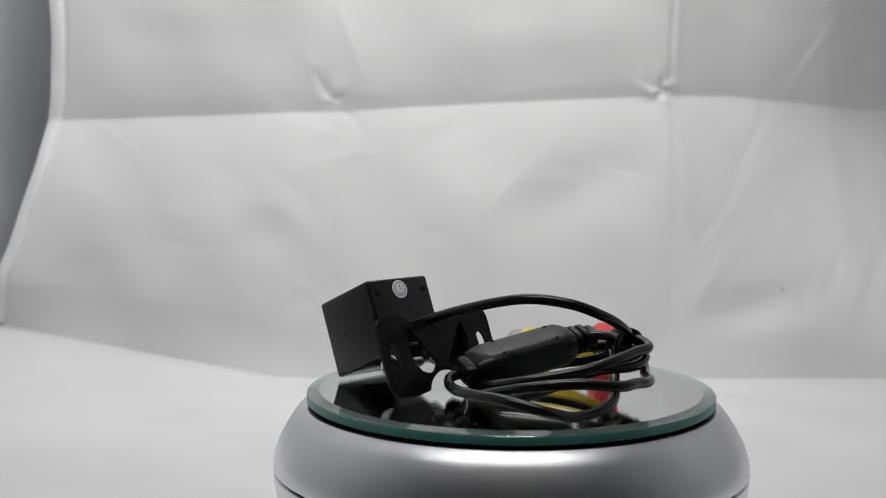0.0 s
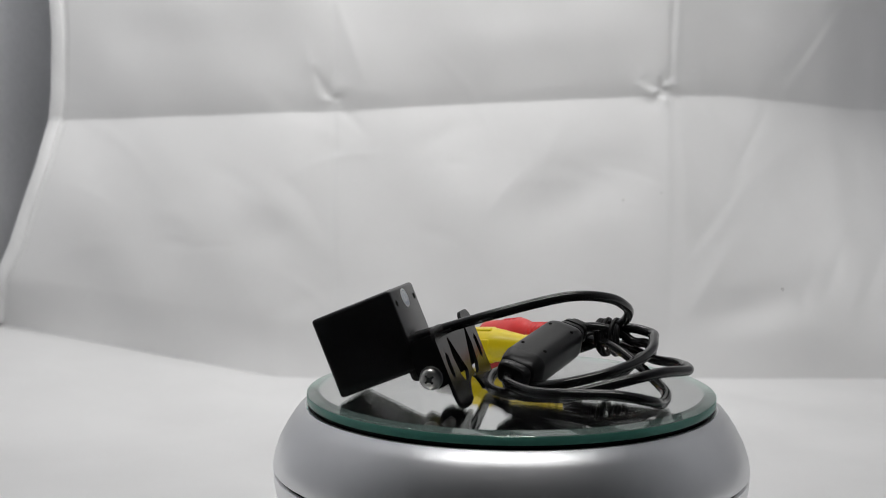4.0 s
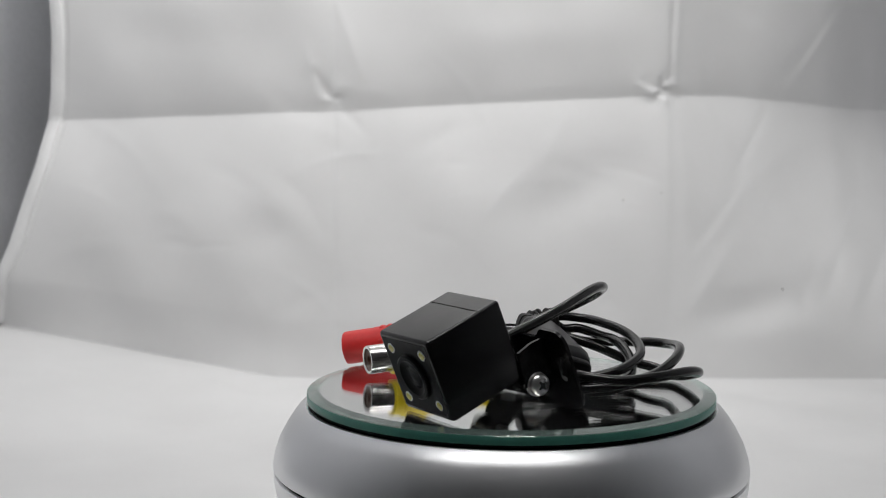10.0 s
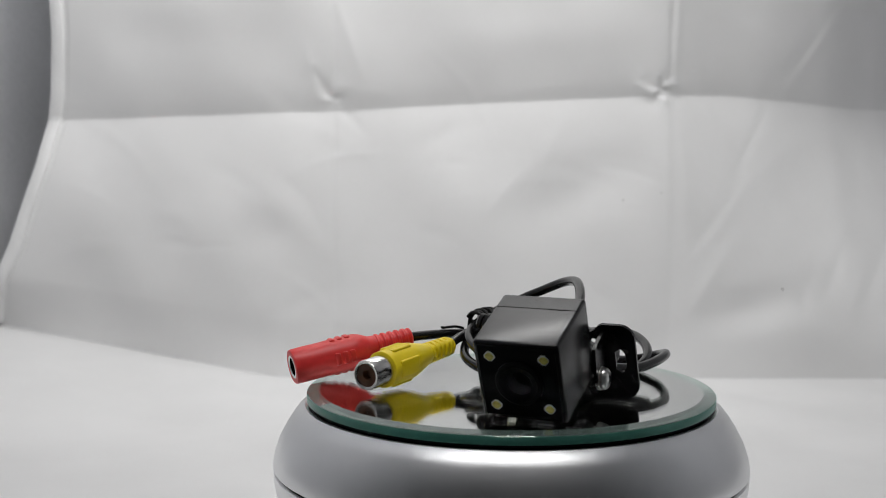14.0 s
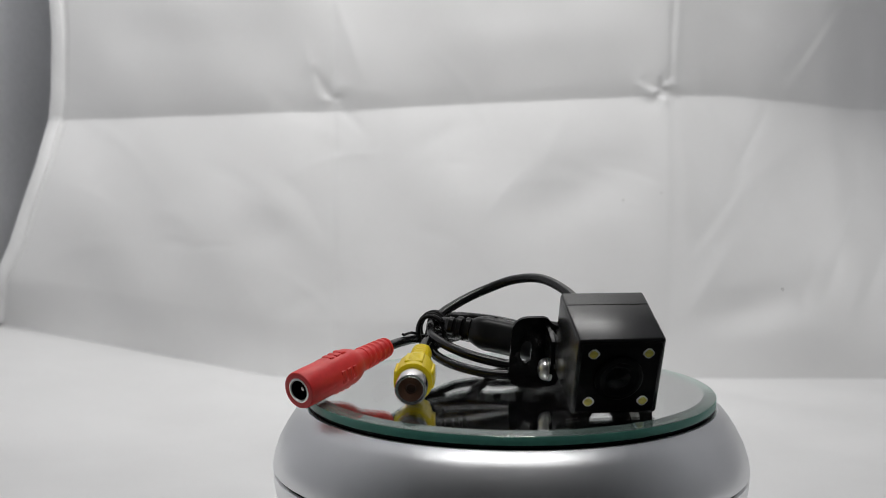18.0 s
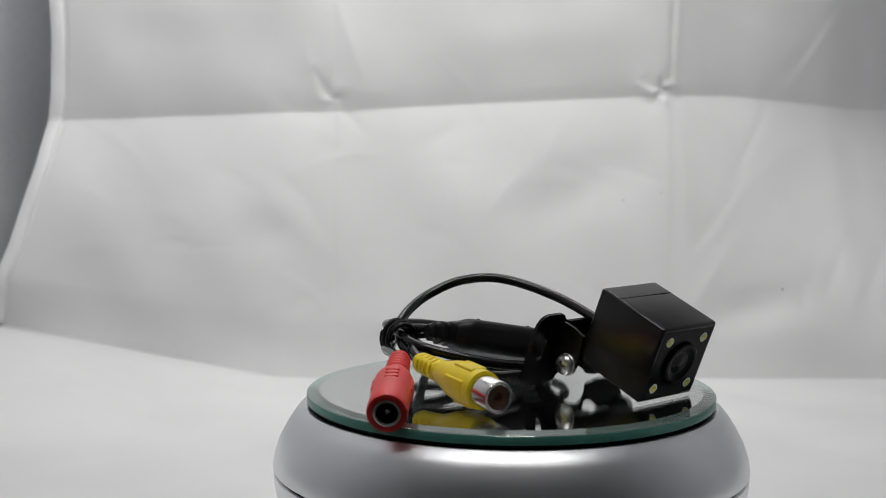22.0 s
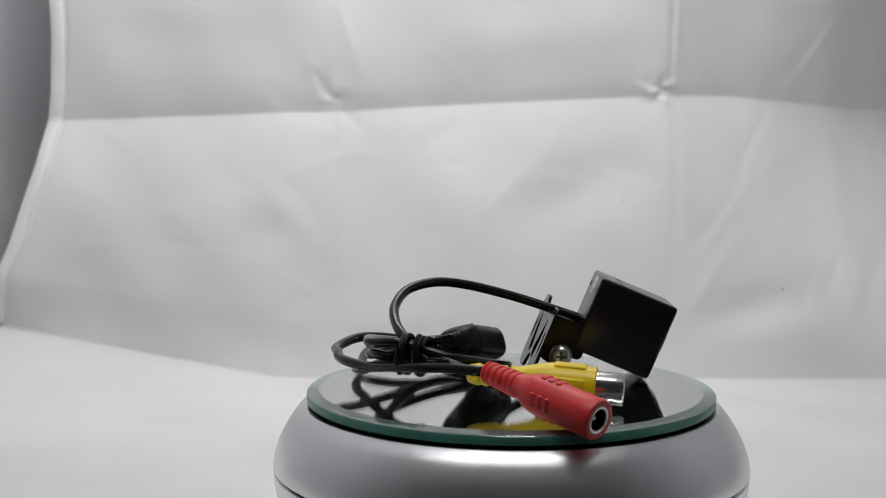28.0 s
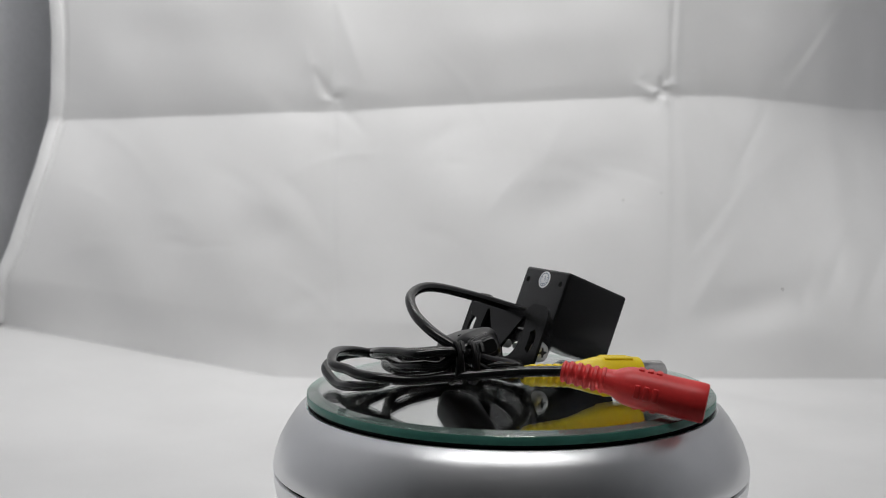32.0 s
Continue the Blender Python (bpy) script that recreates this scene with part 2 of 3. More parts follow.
    # creases: from, to, depth, half width
    for x0, z0, x1, z1, a, s in ((0.184, 0.187, 0.150, 0.143, 0.0007, 0.0022), (0.189, 0.187, 0.155, 0.143, -0.0006, 0.0026),
                                 (0.139, 0.128, 0.122, 0.100, 0.0007, 0.0024), (0.127, 0.098, 0.094, 0.056, 0.0005, 0.0024), (0.131, 0.098, 0.100, 0.056, -0.0004, 0.0026),
                                 (0.0935, 0.133, 0.0985, 0.060, -0.0011, 0.0060), (-0.0705, 0.127, -0.0690, 0.030, -0.0012, 0.0050),
                                 (0.205, 0.070, 0.188, 0.040, 0.0012, 0.0040), (-0.0815, 0.147, -0.067, 0.1285, 0.0023, 0.0024),
                                 (-0.0705, 0.180, -0.0590, 0.146, -0.0015, 0.0030), (-0.086, 0.160, -0.081, 0.143, -0.0014, 0.0032),
                                 (-0.067, 0.1285, -0.058, 0.119, 0.0009, 0.0028), (0.0893, 0.200, 0.0888, 0.139, 0.0015, 0.0014),
                                 (0.0925, 0.200, 0.0915, 0.139, -0.0010, 0.0020), (0.0727, 0.150, 0.075, 0.1435, -0.0010, 0.0026),
                                 (0.0735, 0.1425, 0.0865, 0.1345, -0.0034, 0.0022), (0.0845, 0.145, 0.0865, 0.136, 0.0026, 0.0015),
                                 (-0.0987, 0.0984, -0.0845, 0.0860, 0.0008, 0.0045), (-0.0845, 0.0860, -0.0713, 0.0590, 0.0008, 0.0050), (-0.172, 0.104, -0.125, 0.055, -0.0005, 0.0075),
                                 (-0.125, 0.055, -0.100, 0.092, 0.0003, 0.0060), (0.002, 0.082, 0.020, 0.103, -0.0010, 0.0040),
                                 (-0.20, 0.105, -0.185, 0.085, 0.0003, 0.0060), (0.155, 0.045, 0.156, 0.030, 0.0008, 0.004),
                                 (0.1196, 0.066, 0.100, 0.034, -0.0013, 0.0045), (0.1775, 0.063, 0.1665, 0.041, 0.0016, 0.0040), (0.1885, 0.0545, 0.1775, 0.030, -0.0014, 0.0045)):
        dx, dz = x1 - x0, z1 - z0
        t = np.clip(((x - x0) * dx + (z - z0) * dz) / (dx * dx + dz * dz), 0, 1)
        q = np.hypot(x - x0 - dx * t, z - z0 - dz * t)
        d += 0.58 * a * np.exp(-(q / s) ** 1.5) * (1 - 0.6 * np.abs(2 * t - 1))
    # many small soft creases
    rnd = random.Random(7)
    for k in range(70):
        x0, z0 = rnd.uniform(-0.24, 0.24), rnd.uniform(0.015, 0.2)
        turn, sx, sz = rnd.gauss(0.8 if x0 > 0.09 else -0.5, 0.6), rnd.uniform(0.008, 0.024), rnd.uniform(0.002, 0.005)
        a = rnd.choice((-1, 1)) * rnd.uniform(0.08, 0.34) * sz * 0.30
        p = (x - x0) * math.cos(turn) + (z - z0) * math.sin(turn)
        q = (z - z0) * math.cos(turn) - (x - x0) * math.sin(turn) + 6 * p * p
        d = d + a * np.exp(-(p / sx) ** 2 - (q / sz) ** 2)
    # the stitched line beside the hem
    d = d + 0.0010 * np.exp(-((u - 0.0112) / 0.0016) ** 2)
    y = y + w * d + (0.02 * up)
    z = z + np.clip((1 - v) / 0.12, 0, 1) * (0.0012 * np.sin(x * 40 + 1) * np.sin(y * 31) + 0.0008 * np.sin(x * 83 + y * 60))
    return x, y, z


def grid_sheet(name, us, vs, shape, material):
    U, V = np.meshgrid(us, vs)
    x, y, z = shape(U, V)
    n, m = len(us), len(vs)
    verts = np.stack([x.ravel(), y.ravel(), z.ravel()], 1)
    i = np.arange((m - 1) * n).reshape(m - 1, n)[:, :-1].ravel()
    faces = np.stack([i, i + 1, i + n + 1, i + n], 1)
    me = bpy.data.meshes.new(name)
    me.from_pydata(verts.tolist(), [], faces.tolist())
    me.materials.append(material)
    for p in me.polygons:
        p.use_smooth = True
    return new(name, me)


cloth = grid_sheet("backdrop_cloth", np.linspace(0, 1, 520),
                   np.concatenate([np.linspace(0, 1, 110)[:-1], np.linspace(1, 1.5, 400)[:-1], np.linspace(1.5, 2, 60)]),
                   cloth_shape, M_CLOTH)
tagged(cloth, "white cloth with pressed folds hung behind and under the turntable", "backdrop")
hem = grid_sheet("hem", np.linspace(-0.002, 0.0098, 22), np.linspace(0.8, 2, 220),
                 lambda u, v: (lambda q: (q[0], q[1] - (0.0012 + 0.0010 * np.sin(np.pi * np.clip((u + 0.002) / 0.0118, 0, 1))) * np.clip((0.0097 - u) / 0.0014, 0, 1), q[2] + (v <= 1) * 0.0011))(cloth_shape(u, v)), M_HEM)
hem.parent = cloth
hem["label"] = "stitched white hem along the cloth's edge"


def cloth_at(x, z):
    """The cloth's place near x at height z on the back."""
    best = None
    for u in np.linspace(0.3, 0.95, 131):
        q = cloth_shape(np.array([u]), np.array([1 + z / 0.44]))
        if best is None or abs(q[0][0] - x) < abs(best[0][0] - x):
            best = q
    return best[0][0], best[1][0] - 0.0002, best[2][0]


for sx, sz, sr in ((0.1439, 0.0438, 0.75), (0.0672, 0.0870, 0.5), (0.0842, 0.0905, 0.45)):
    bm = bm_new()
    lathe(bm, [(0, 0.0002), (sr * 0.0007, 0.0001), (sr * 0.0009, -0.0006)], 10)
    sp = part("speck", bm, M_DIRT, cloth, "dark speck on the cloth")
    sp.matrix_basis = Matrix.Translation(Vector([float(c) for c in cloth_at(sx, sz)])) @ pose(0, 0, 0, 90, 0, 0)


# ---- the turntable ----
table = tagged(new("turntable"), "silver rotating display stand with a round mirror top", "turntable")
table.matrix_basis = pose(0, 0, TOP)
bm = bm_new()
lathe(bm, [mm(*p) for p in ((57.9, -6.5), (58.3, -4.6), (59.1, -4.0), (60.6, -4.0), (62.6, -5.3), (64.4, -7.6), (66.3, -10.6), (68.1, -14.0),
                            (69.4, -17.8), (69.9, -20.4), (69.95, -21.7), (69.3, -22.0), (60, -22.0))], 160)
part("upper_shell", bm, M_SILVER, table, "satin silver upper shell", angle=30)
bm = bm_new()
lathe(bm, [mm(*p) for p in ((60, -22.7), (69.3, -22.7), (69.9, -23.0), (69.7, -26), (68.7, -31.5), (66.6, -37), (64, -41.5), (61.5, -44), (58, -44.6), (0, -44.6))], 160)
part("lower_shell", bm, M_SILVER, table, "satin silver lower shell", angle=30)
bm = bm_new()
lathe(bm, [mm(*p) for p in ((60, -21.7), (69.1, -21.75), (69.1, -22.9), (60, -23.0))], 128)
part("seam_ring", bm, M_SEAM, table, "dark joint between the shells")
bm = bm_new()
lathe(bm, [mm(*p) for p in ((0, -7.4), (40, -7.4), (41, -3.35), (58.2, -3.35), (58.4, -3.7), (57.6, -5.4), (57.0, -12.5), (0, -12.5))], 128)
part("platter", bm, M_SEAM, table, "black turning platter under the mirror")
LAMP_X, LAMP_Y = 0.0, 10.1
# three clear lamps that stand still in the base under the half-silvered glass
for dx in (-6.9, 0.0, 6.9):
    bm = bm_new()
    lathe(bm, [mm(*p) for p in ((0, 3.7), (0.9, 3.55), (1.7, 3.05), (2.25, 2.25), (2.5, 1.3), (2.5, 0.25), (2.8, 0.2), (2.8, 0.0), (0, 0.0))], 28)
    lamp = part("lamp", bm, M_DOME, table, "clear domed lamp under the mirror", pose((LAMP_X + dx) * MM, LAMP_Y * MM, -7.4 * MM), angle=35)
    bm = bm_new()
    lathe(bm, [mm(*p) for p in ((0, 0.7), (0.9, 0.75), (1.5, 1.5), (1.6, 0.3), (0, 0.3))], 16)
    part("reflector", bm, M_CHROME, lamp, "bright reflector cup")
bm = bm_new()
lathe(bm, [mm(*p) for p in ((0, 0.3), (56.3, 0.3), (59.75, -0.32), (59.95, -0.5), (59.95, -1.42), (0, -1.42))], 192)
disc = part("mirror_disc", bm, M_GLASS, table, "round bevelled mirror glass", angle=4)
disc.data.materials.append(M_BEVEL)
for p in disc.data.polygons:
    if math.hypot(p.center.x, p.center.y) > 56.35 * MM:
        p.material_index = 1
disc.visible_shadow = False
bm = bm_new()
lathe(bm, [mm(*p) for p in ((0, -1.5), (59.8, -1.5))], 192)
part("silvering", bm, M_MIRROR, disc, "half-silvered back of the mirror", angle=30)
bm = bm_new()
lathe(bm, [mm(*p) for p in ((59.97, -0.47), (60.05, -0.6), (60.05, -2.6), (59.85, -2.78), (58, -2.8))], 192)
part("glass_edge", bm, M_EDGE, disc, "green glass edge of the mirror")
# an added black ring paints the shadow in the gap under the glass
bm = bm_new()
lathe(bm, [mm(*p) for p in ((57, -2.83), (59.6, -2.83), (59.7, -2.9), (59.7, -3.25), (59.5, -3.34), (57, -3.34))], 192)
part("gap_shade_ring", bm, M_SEAM, disc, "black ring that stands for the shaded gap under the glass")


# ---- the reversing camera with its cables ----
rig = tagged(new("reversing_camera"), "black cube reversing camera with coiled cable, yellow and red sockets", "camera")
rig.matrix_basis = pose(0, 0, TOP)
TILT = 22.5
CUBE = Matrix.Translation(mm(20.3, -35.0, 16.25)) @ pose(0, 0, 0, TILT, 0, 0)


def sub(x, y, z, rx=0, ry=0, rz=0):
    return pose(x * MM, y * MM, z * MM, rx, ry, rz)


# housing: front shell, rear cap, lens, lights, label
W, D, H = 23.4, 24.8, 23.5
SEAM = D / 2 - 7.0
bm = bm_new()
box(bm, W * MM, D * MM, H * MM, None, 1.0 * MM, 4)
house = part("housing", bm, M_HOUSE, rig, "satin black cube housing", CUBE, angle=50)
bm = bm_new()
box(bm, (W - 1.2) * MM, 0.28 * MM, 0.06 * MM, sub(0, SEAM, H / 2 + 0.01))
box(bm, 3.0 * MM, 0.40 * MM, 0.08 * MM, sub(7.5, SEAM - 0.1, H / 2 + 0.02, 0, 0, 3))
box(bm, 1.4 * MM, 0.45 * MM, 0.08 * MM, sub(4.2, SEAM - 0.05, H / 2 + 0.02, 0, 0, -4))
part("seam", bm, M_SEAM, house, "dark joint of the rear cap")
bm = bm_new()
box(bm, (W - 2.2) * MM, 0.5 * MM, (H - 2.2) * MM, sub(0, -D / 2 + 0.13, 0), 0.2 * MM, 1)
part("front_panel", bm, M_PANEL, house, "dark smooth front panel")
FRONT = sub(0, -D / 2, 0, 90, 0, 0)
bm = bm_new()
lathe(bm, [mm(*p) for p in ((6.5, -0.05), (6.45, 0.9), (6.1, 1.15), (5.2, 1.15), (4.6, 0.7), (3.4, 0.35))], 64, FRONT)
part("lens_ring", bm, M_PANEL, house, "raised black lens ring", angle=35)
bm = bm_new()
lathe(bm, [mm(*p) for p in ((3.5, 0.36), (2.6, 0.30), (2.4, 0.42), (1.9, 0.34), (1.7, 0.40), (0.9, 0.58), (0, 0.64))], 48, FRONT)
part("lens", bm, M_LENS, house, "dark glass lens", angle=60)
for sx in (-1, 1):
    for sz in (-1, 1):
        bm = bm_new()
        pts = [(1.55, 0.35), (0.55, 1.45), (-0.45, 1.5), (-1.5, 0.5), (-1.55, -0.35), (-0.55, -1.45), (0.45, -1.5), (1.5, -0.5)]
        if sx * sz < 0:
            pts = [(-x, z) for x, z in pts][::-1]
        slab(bm, [mm(*p) for p in pts], [], 0.5 * MM)
        led = part("led", bm, M_LED_CASE, house, "pale square light", sub(sx * 7.3, -D / 2 - 0.16, sz * 7.4))
        bm = bm_new()
        slab(bm, [mm(x * 0.76 + 0.1 * sx, z * 0.76 - 0.1) for x, z in pts], [], 0.3 * MM)
        part("phosphor", bm, M_LED, led, "yellow phosphor", sub(0, -0.06, 0))
BACK = sub(0, D / 2, 8.1, -90, 0, 0)
bm = bm_new()
lathe(bm, [mm(*p) for p in ((0, 0.10), (2.75, 0.10), (2.8, 0.02))], 40, BACK)
label = part("label", bm, M_LABEL, house, "round white paper label with blue-grey print")
bm = bm_new()
lathe(bm, [mm(*p) for p in ((2.25, 0.12), (2.25, 0.15), (2.0, 0.15), (2.0, 0.12))], 40, BACK)
for k in range(9):
    a = radians(-120 + 30 * k)
    box(bm, 0.22 * MM, 0.6 * MM, 0.05 * MM, BACK @ sub(1.55 * math.sin(a), 1.55 * math.cos(a), 0.13, 0, 0, -math.degrees(a)))
box(bm, 0.35 * MM, 1.7 * MM, 0.05 * MM, BACK @ sub(-0.15, -0.5, 0.13, 0, 0, 20))
box(bm, 1.5 * MM, 0.3 * MM, 0.05 * MM, BACK @ sub(0, 1.35, 0.14))
part("print", bm, M_INK, label, "printed ring and bars")
# uncut screw holes: their inner shade is painted as black discs on the face
for sx in (-1, 1):
    bm = bm_new()
    lathe(bm, [mm(*p) for p in ((0, 0.04), (0.9, 0.04), (1.0, -0.05))], 20, BACK @ sub(sx * 8.8, 0.6, 0))
    part("screw_hole", bm, M_SEAM, house, "small black disc for the shade in a screw hole")
# mounting lug at the lower rear edge
bm = bm_new()
box(bm, 21 * MM, 6.4 * MM, 6.4 * MM, sub(0, 11.6, -11.6), 1.6 * MM, 3)
part("mounting_lug", bm, M_HOUSE, house)

# bracket: slotted plate with two arms bent forward
PLATE_Y, PLATE_Z = 21.5, -13.4
holes = []
for sx in (-1, 1):
    arc = [(sx * (16.6 + 2.1 * math.cos(radians(a))), 0.2 + 3.9 * math.sin(radians(a))) for a in range(-80, 81, 20)]
    arc += [(sx * (15.3 + 0.2 * math.cos(radians(a))), 0.2 + 2.8 * math.sin(radians(a))) for a in range(80, -81, -20)]
    holes.append([mm(*p) for p in arc])
    holes.append([mm(*p) for p in ((sx * 9.6, 7.2), (sx * 10.8, 7.0), (sx * 11.6, 1.8), (sx * 10.2, -3.4), (sx * 8.4, -5.6), (sx * 6.2, -6.4), (sx * 4.0, -5.9), (sx * 2.2, -3.6))])
arch = [(7.6 * math.sin(radians(a)), -13.2 + 7.2 * math.cos(radians(a))) for a in range(-75, 76, 15)]
upper = [(17.3 + 4.2 * math.cos(radians(a)), 7.4 + 4.2 * math.sin(radians(a))) for a in range(0, 91, 15)]
lower = [(16.8 + 4.7 * math.cos(radians(a)), -7.5 + 4.7 * math.sin(radians(a))) for a in range(-90, 1, 15)]
side = lower + upper + [(12.5, 11.6), (11.4, 11.1), (10.2, 9.7), (8.5, 8.8)]
outline = side + [(-x, z) for x, z in side[::-1]] + [(-11.5, -12.2), *arch, (11.5, -12.2)]
bm = bm_new()
slab(bm, [mm(*p) for p in outline], holes, 1.0 * MM)
bracket = part("bracket", bm, M_BRACKET, rig, "black steel bracket with slots", CUBE @ sub(-0.6, PLATE_Y, PLATE_Z), angle=30)
for sx in (-1, 1):
    bm = bm_new()
    arm = [(0, 8.8), (0, -4.0), (-2.5, -5.2), (-5.6, -5.6), (-8.4, -5.0), (-10.0, -3.0), (-10.4, 0.0), (-10.2, 4.0), (-9.4, 8.6), (-5, 9.2)]
    slab(bm, [mm(*p) for p in arm], [], 1.0 * MM, pose(0, 0, 0, 0, 0, 90))
    bmesh.ops.transform(bm, matrix=Matrix.Translation(mm(0.5, 0, 0)), verts=bm.verts)
    part("arm", bm, M_BRACKET, bracket, "", sub(sx * 12.0 + 0.6, 0.3, 0.5))
    bm = bm_new()
    ax = CUBE @ sub(sx * 12.6, 14.9, -15.0, 0, 90 * sx, 0)
    lathe(bm, [mm(*p) for p in ((2.7, -0.9), (3.3, -0.9), (3.35, -0.1), (2.9, 0.0), (3.05, 0.2), (3.15, 0.7), (2.95, 1.4), (2.4, 1.95), (1.5, 2.3), (0, 2.42))], 40)
    screw = part("screw", bm, M_CHROME, rig, "bright steel cross-head screw", ax, angle=30)
    # the recess isn't cut: dark bars on the head carry its shade as colour
    bm = bm_new()
    for k in range(2):
        box(bm, 3.1 * MM, 0.7 * MM, 0.4 * MM, sub(0, 0, 2.27, 0, 0, 20 + 90 * k), 0.15 * MM, 1)
    box(bm, 1.5 * MM, 1.5 * MM, 0.4 * MM, sub(0, 0, 2.28, 0, 0, 65))
    part("cross_recess", bm, M_RECESS, screw, "dark raised cross for the shade in the screw's recess")
    bm = bm_new()
    lathe(bm, [mm(*p) for p in [(1.2, -10.6)] + [(1.42 if k % 2 else 1.08, -10.3 + 0.3 * k) for k in range(15)]], 20)
    lathe(bm, [mm(*p) for p in ((0, -10.4), (0.6, -10.5), (1.2, -10.6))], 20)
    part("screw_end", bm, M_CHROME, screw, "bright threaded screw end", sub(0, 1.2, 0))
# ---- cables, module and twist tie ----
# the long run from the camera: over the arch, twice round the coil, out to the red socket
ARCH = [(20.9, -23.3, 17.4), (20.6, 0.3, 25.0), (14.8, 18.7, 29.5), (7.3, 29.5, 28.7), (-1.9, 33.8, 25.0), (-10.6, 33.4, 21.0), (-18.0, 29.8, 16.8), (-21.4, 23.7, 11.5)]
LOOP_HIGH = [(-20.9, 14.9, 8.0), (-16.0, 5.8, 6.0), (-7.1, -0.8, 4.5), (1.5, -4.4, 4.2), (10.1, -4.0, 2.0), (18.1, 2.4, 2.0), (22.9, 11.3, 5.1), (25.5, 21.3, 7.3), (21.9, 31.3, 9.7), (12.9, 38.6, 11.7), (3.2, 41.7, 13.7), (-6.9, 41.4, 15.1), (-14.7, 40.0, 15.6), (-19.2, 31.3, 16.2)]
LOOP_LONG = [(-20.9, 20.0, 13.0), (-17.6, 11.4, 11.0), (-11.0, 4.8, 8.9), (-2.6, 1.5, 7.0), (7.8, 0.9, 5.2), (18.5, 4.0, 2.6), (28.8, 13.1, 3.5), (34.2, 24.4, 6.3), (31.4, 36.0, 9.3), (23.3, 46.2, 10.9), (12.0, 52.4, 9.8), (4.5, 51.6, 9.5), (-0.5, 50.6, 8.8), (-6.1, 47.5, 8.5), (-12.3, 41.0, 8.2), (-19.2, 34.6, 9.5)]
TO_RED = [(-25.3, 27.0, 10.5), (-30.6, 17.4, 11.3), (-36.3, 7.2, 11.5)]
# the run from the module's foot round the coil to the yellow socket
LOW = [(20.9, 4.8, 8.1), (28.8, 5.1, 7.3), (34.9, 12.9, 6.3), (38.0, 23.9, 6.8), (37.9, 35.8, 7.0), (32.8, 44.6, 4.9), (22.1, 46.4, 2.1), (12.1, 46.8, 3.0), (4.0, 43.6, 4.3), (-3.6, 37.2, 8.0), (-11.8, 30.2, 11.0), (-18.4, 23.4, 12.3), (-22.9, 17.4, 11.2), (-24.9, 11.0, 8.9)]
# from the module's head through the tie and back under the module
CORE = [(-8.2, 15.6, 15.2), (-12.5, 17.4, 16.1), (-15.6, 21.4, 16.6), (-17.0, 26.6, 16.0), (-17.9, 30.9, 14.4), (-17.4, 34.6, 12.3), (-14.8, 38.7, 12.4), (-6.9, 40.9, 11.1), (4.8, 37.8, 10.9), (15.8, 33.3, 7.5), (22.9, 26.1, 4.0), (23.3, 15.8, 2.5), (18.0, 3.0, 3.0)]
for pts in (ARCH + LOOP_HIGH + LOOP_LONG + TO_RED, LOW, CORE):
    bm = bm_new()
    tube(bm, [mm(*p) for p in pts], 1.47 * MM, n=16, smooth=14)
    part("cable", bm, M_CABLE, rig, "black round cable")
# the module's frame: x across, y up out of its flat top, z from its foot to its head
MZ = Vector((-0.9353, 0.3007, 0.1863)).normalized()
MX = -Vector((0.2403, 0.9266, -0.2892)).normalized()
MY = MZ.cross(MX).normalized()
AX = Matrix.Translation(mm(23.95, 5.15, 8.2)) @ Matrix((MX, MY, MZ)).transposed().to_4x4()


def loft(bm, rings, n=48, power=5.5):
    """Rounded-square rings of (way along, width, height) joined into a body."""
    made = []
    for z, w, h in rings:
        row = []
        for k in range(n):
            a = 2 * math.pi * k / n
            ca, sa = math.cos(a), math.sin(a)
            q = (abs(ca) ** power + abs(sa) ** power) ** (-1 / power)
            row.append(bm.verts.new(mm(w / 2 * ca * q, h / 2 * sa * q, z)))
        made.append(row)
    for a, b in zip(made, made[1:]):
        for k in range(n):
            bm.faces.new((a[k], a[(k + 1) % n], b[(k + 1) % n], b[k]))
    bm.faces.new(made[0][::-1])
    bm.faces.new(made[-1])
    return bm


module = part("filter_module", loft(bm_new(), [(2.4, 9.8, 6.8), (2.9, 10.8, 7.8), (4.4, 11.8, 9.0), (6.4, 12.5, 9.9), (7.2, 12.8, 10.3), (7.6, 12.7, 10.2), (30.4, 12.7, 10.2), (32.0, 12.4, 9.9),
                                               (33.8, 10.6, 8.6), (35.2, 8.8, 7.2), (35.7, 7.8, 6.4)], power=3.5),
              M_MODULE, rig, "black moulded inline module", AX, angle=24)
part("collar", loft(bm_new(), [(-0.6, 7.8, 5.2), (-0.2, 9.0, 6.2), (0.4, 9.6, 6.7), (1.6, 9.9, 6.9), (1.9, 9.4, 6.5), (2.6, 9.6, 6.6)], power=3.6), M_MODULE, module, angle=24)
for k in range(3):
    q = (1.0, 0.95, 0.74)[k]
    z0 = 35.6 + 2.7 * k
    bm = loft(bm_new(), [(z0, 6.4 * q, 5.6 * q), (z0 + 0.3, 8.4 * q, 7.0 * q), (z0 + 1.6, 8.4 * q, 7.0 * q), (z0 + 1.9, 7.2 * q, 6.0 * q), (z0 + 2.7, 5.6 * q, 5.0 * q)], 32, 3.6)
    part("strain_relief_rib", bm, M_MODULE, module, angle=30)
# four moulding holes, shown only by black discs in place of their shade
for x in (-3.55, 3.55):
    for z in (11.45, 28.55):
        bm = bm_new()
        lathe(bm, [mm(*p) for p in ((0, 0.05), (0.5, 0.05), (0.55, -0.3))], 14, sub(x, 5.02, z, -90))
        part("moulding_hole", bm, M_SEAM, module, "small black disc for the shade in a moulding hole")
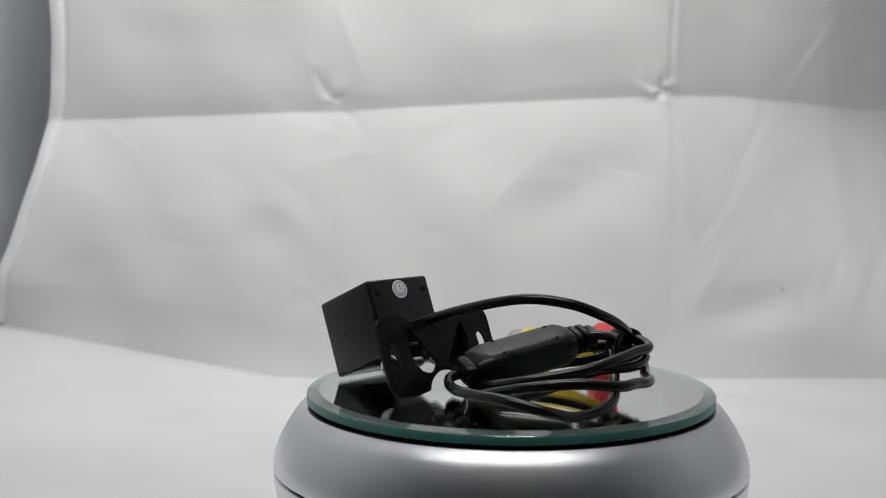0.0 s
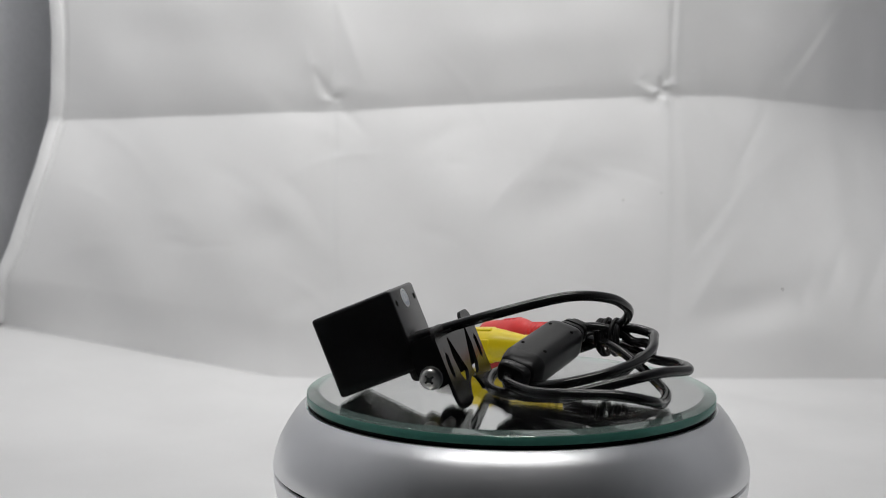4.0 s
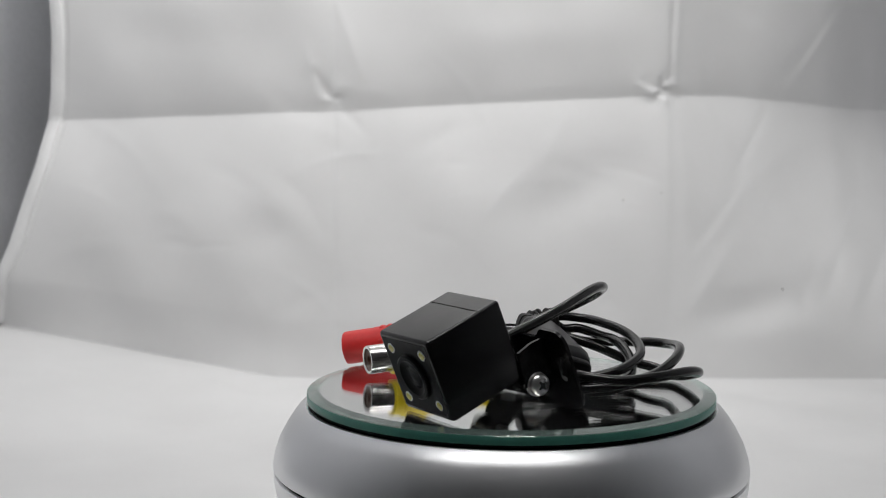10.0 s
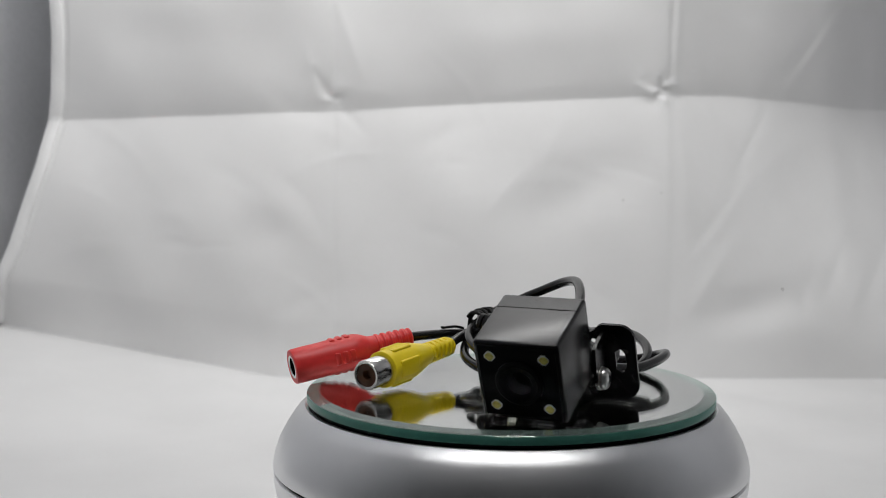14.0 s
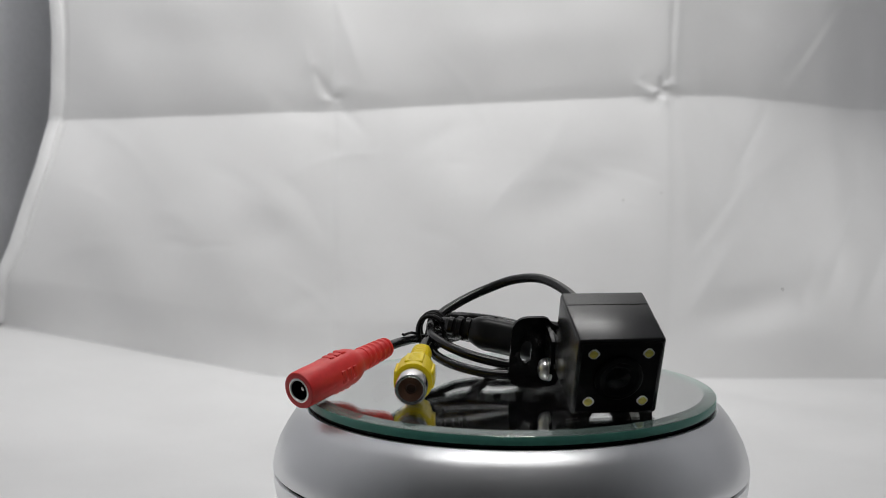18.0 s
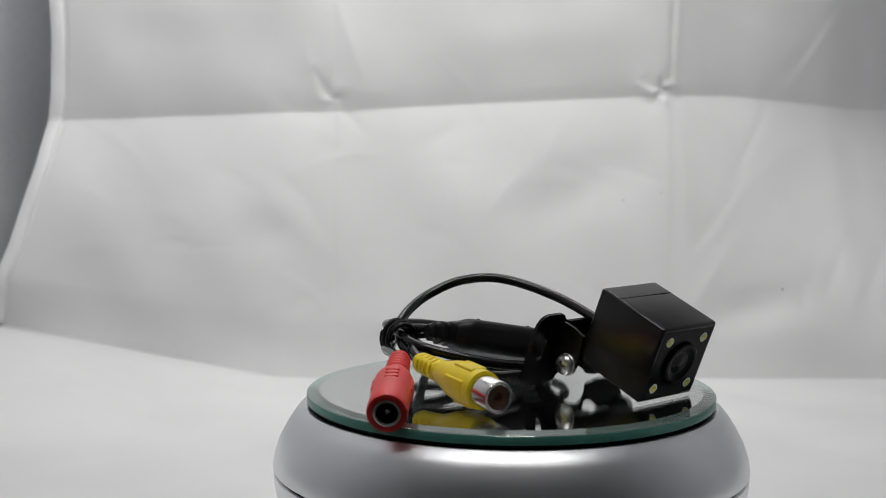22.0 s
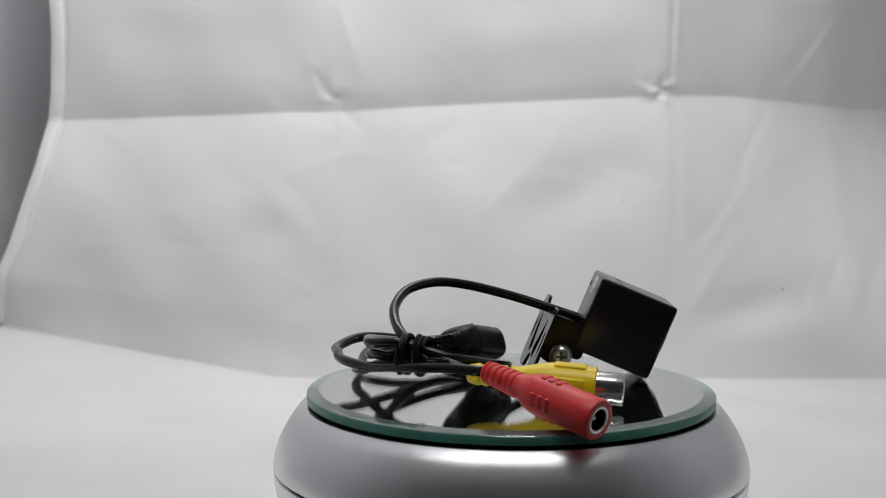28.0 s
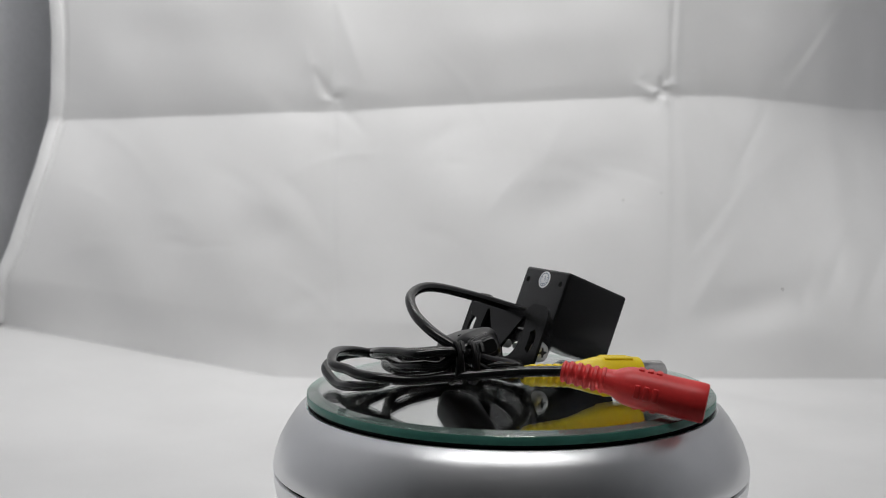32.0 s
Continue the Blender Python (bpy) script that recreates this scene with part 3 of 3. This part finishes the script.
# twist tie round the bundle
TIE = Matrix.Translation(mm(-19.8, 27.6, 13.0)) @ Vector((0.30, 0.95, 0.05)).to_track_quat("Z", "Y").to_matrix().to_4x4()
for z0, n in ((-3.4, 3), (1.4, 3)):
    turns = []
    for k in range(24 * n):
        a = radians(k * 15.0 + 40)
        w = 1 + 0.05 * math.sin(a * 0.37 + z0)
        turns.append(TIE @ Vector(mm((4.3 * math.cos(a)) * w, 5.3 * math.sin(a) * w, z0 + 0.85 * k / 24 + 0.5 * math.sin(a * 0.8 + z0))))
    bm = bm_new()
    tube(bm, turns, 0.62 * MM, n=8, smooth=3)
    part("twist_tie", bm, M_TIE, rig, "thin black twist tie round the coiled cable")

bm = bm_new()
tube(bm, [mm(*p) for p in ((-25.0, 24.0, 12.6), (-27.0, 22.6, 13.2), (-28.8, 19.8, 13.3), (-29.7, 18.6, 13.2), (-30.2, 17.8, 13.5))], 0.42 * MM, n=8, smooth=5)
part("twist_tie_end", bm, M_TIE, rig, "loose end of the thin black twist tie")

# ---- yellow socket ----
YA, YB = mm(-32.9, -30.3, 6.0), mm(-25.0, 11.7, 8.9)
YM = along(YA, YB)
bm = bm_new()
prof = [(4.9, 8.0), (5.4, 8.3), (5.5, 14), (5.45, 20.5), (5.1, 22.5), (4.2, 26), (3.4, 29.5)]
for k in range(5):
    z = 30.2 + k * 2.45
    q = 3.35 - 0.06 * k
    prof += [(q - 0.15, z), (q, z + 0.2), (q - 0.02, z + 1.25), (q - 0.2, z + 1.45), (2.35, z + 1.55), (2.35, z + 2.3)]
prof += [(2.7, 42.4), (2.6, 43.0), (2.1, 43.6), (1.3, 43.8)]
lathe(bm, [mm(*p) for p in [(4.0, 8.0)] + prof], 48)
for k in (45, 135, 225, 315):
    box(bm, 2.0 * MM, 2.2 * MM, 13.0 * MM, pose(0, 0, 0, 0, 0, k) @ sub(0, 1.95, 36.4), 0.8 * MM, 3)
yellow = part("yellow_socket", bm, M_YELLOW, rig, "yellow moulded video socket", YM, angle=35)
for a in (0, 90, 180, 270):
    bm = bm_new()
    box(bm, 5.2 * MM, 1.1 * MM, 9.0 * MM, sub(0, 5.04, 15.4), 0.53 * MM, 3)
    part("grip_pad", bm, M_YELLOW, yellow, "", pose(0, 0, 0, 0, 0, a))
    for k in range(6 if a in (0, 180) else 0):
        bm = bm_new()
        box(bm, 4.0 * MM, 0.5 * MM, 0.6 * MM, sub(0, 5.44, 12.0 + 1.35 * k, 0, 25, 0), 0.2 * MM, 1)
        part("grip_rib", bm, M_YELLOW, yellow, "", pose(0, 0, 0, 0, 0, a))
bm = bm_new()
lathe(bm, [mm(*p) for p in ((3.4, 0.8), (3.7, 0.6), (4.2, 0.6), (4.4, 0.9), (4.4, 8.2), (4.9, 8.3))], 48)
lathe(bm, [mm(*p) for p in ((3.4, 0.8), (3.35, 1.4), (3.3, 3.0))], 48)
part("metal_sleeve", bm, M_NICKEL, yellow, "nickel plated sleeve", angle=35)
bm = bm_new()
lathe(bm, [mm(*p) for p in ((3.4, 1.3), (1.5, 1.2), (1.35, 1.5), (1.25, 2.6), (0, 2.6))], 32)
part("insulator", bm, M_BROWN, yellow, "brown insulating core")

# ---- red socket ----
RA, RB = mm(-62.8, -20.1, 4.5), mm(-35.9, 7.6, 11.6)
RM = along(RA, RB)
bm = bm_new()
prof = [(3.55, 0.15), (4.7, 0.0), (5.15, 0.2), (5.34, 0.7), (5.38, 4), (5.32, 9.4), (5.34, 10.2), (5.4, 11.4), (5.4, 19.0), (5.34, 20.4), (5.0, 21.8), (4.4, 23.4), (3.6, 24.8), (3.35, 26.6)]
for k in range(5):
    z = 27.2 + k * 2.2
    q = 3.55 - 0.09 * k
    prof += [(q - 0.25, z), (q, z + 0.25), (q, z + 0.95), (q - 0.25, z + 1.25), (q - 0.55, z + 1.45), (q - 0.55, z + 1.9)]
prof += [(3.0, 38.2), (2.9, 38.7), (2.3, 39.1), (1.3, 39.2)]
lathe(bm, [mm(*p) for p in prof], 48)
red = part("red_socket", bm, M_RED, rig, "red moulded power socket", RM, angle=35)
for a in (0, 90, 180, 270):
    for k in range(3):
        bm = bm_new()
        box(bm, 3.8 * MM, 0.9 * MM, 1.7 * MM, sub(0, 5.14, 13.4 + 2.4 * k), 0.42 * MM, 2)
        part("grip_rib", bm, M_RED, red, "", pose(0, 0, 0, 0, 0, a))
bm = bm_new()
lathe(bm, [mm(*p) for p in ((3.55, 0.14), (3.4, 0.04), (3.05, 0.06), (2.75, 0.5))], 40)
part("contact_ring", bm, M_CHROME, red, "bright contact ring")
bm = bm_new()
lathe(bm, [mm(*p) for p in ((2.75, 0.3), (2.7, 8), (0, 8))], 32)
part("bore", bm, M_SEAM, red, "dark bore")
bm = bm_new()
lathe(bm, [mm(*p) for p in ((0, 1.4), (0.6, 1.6), (0.8, 2.2), (0.8, 8))], 20)
part("centre_pin", bm, M_NICKEL, red, "centre pin")


def motions():
    rows = [(t, pose(0, 0, TOP, 0, 0, a)) for t, a in TURN]
    walk(rig, rows)
    walk(disc, [(t, pose(0, 0, 0, 0, 0, a)) for t, a in TURN])


motions()
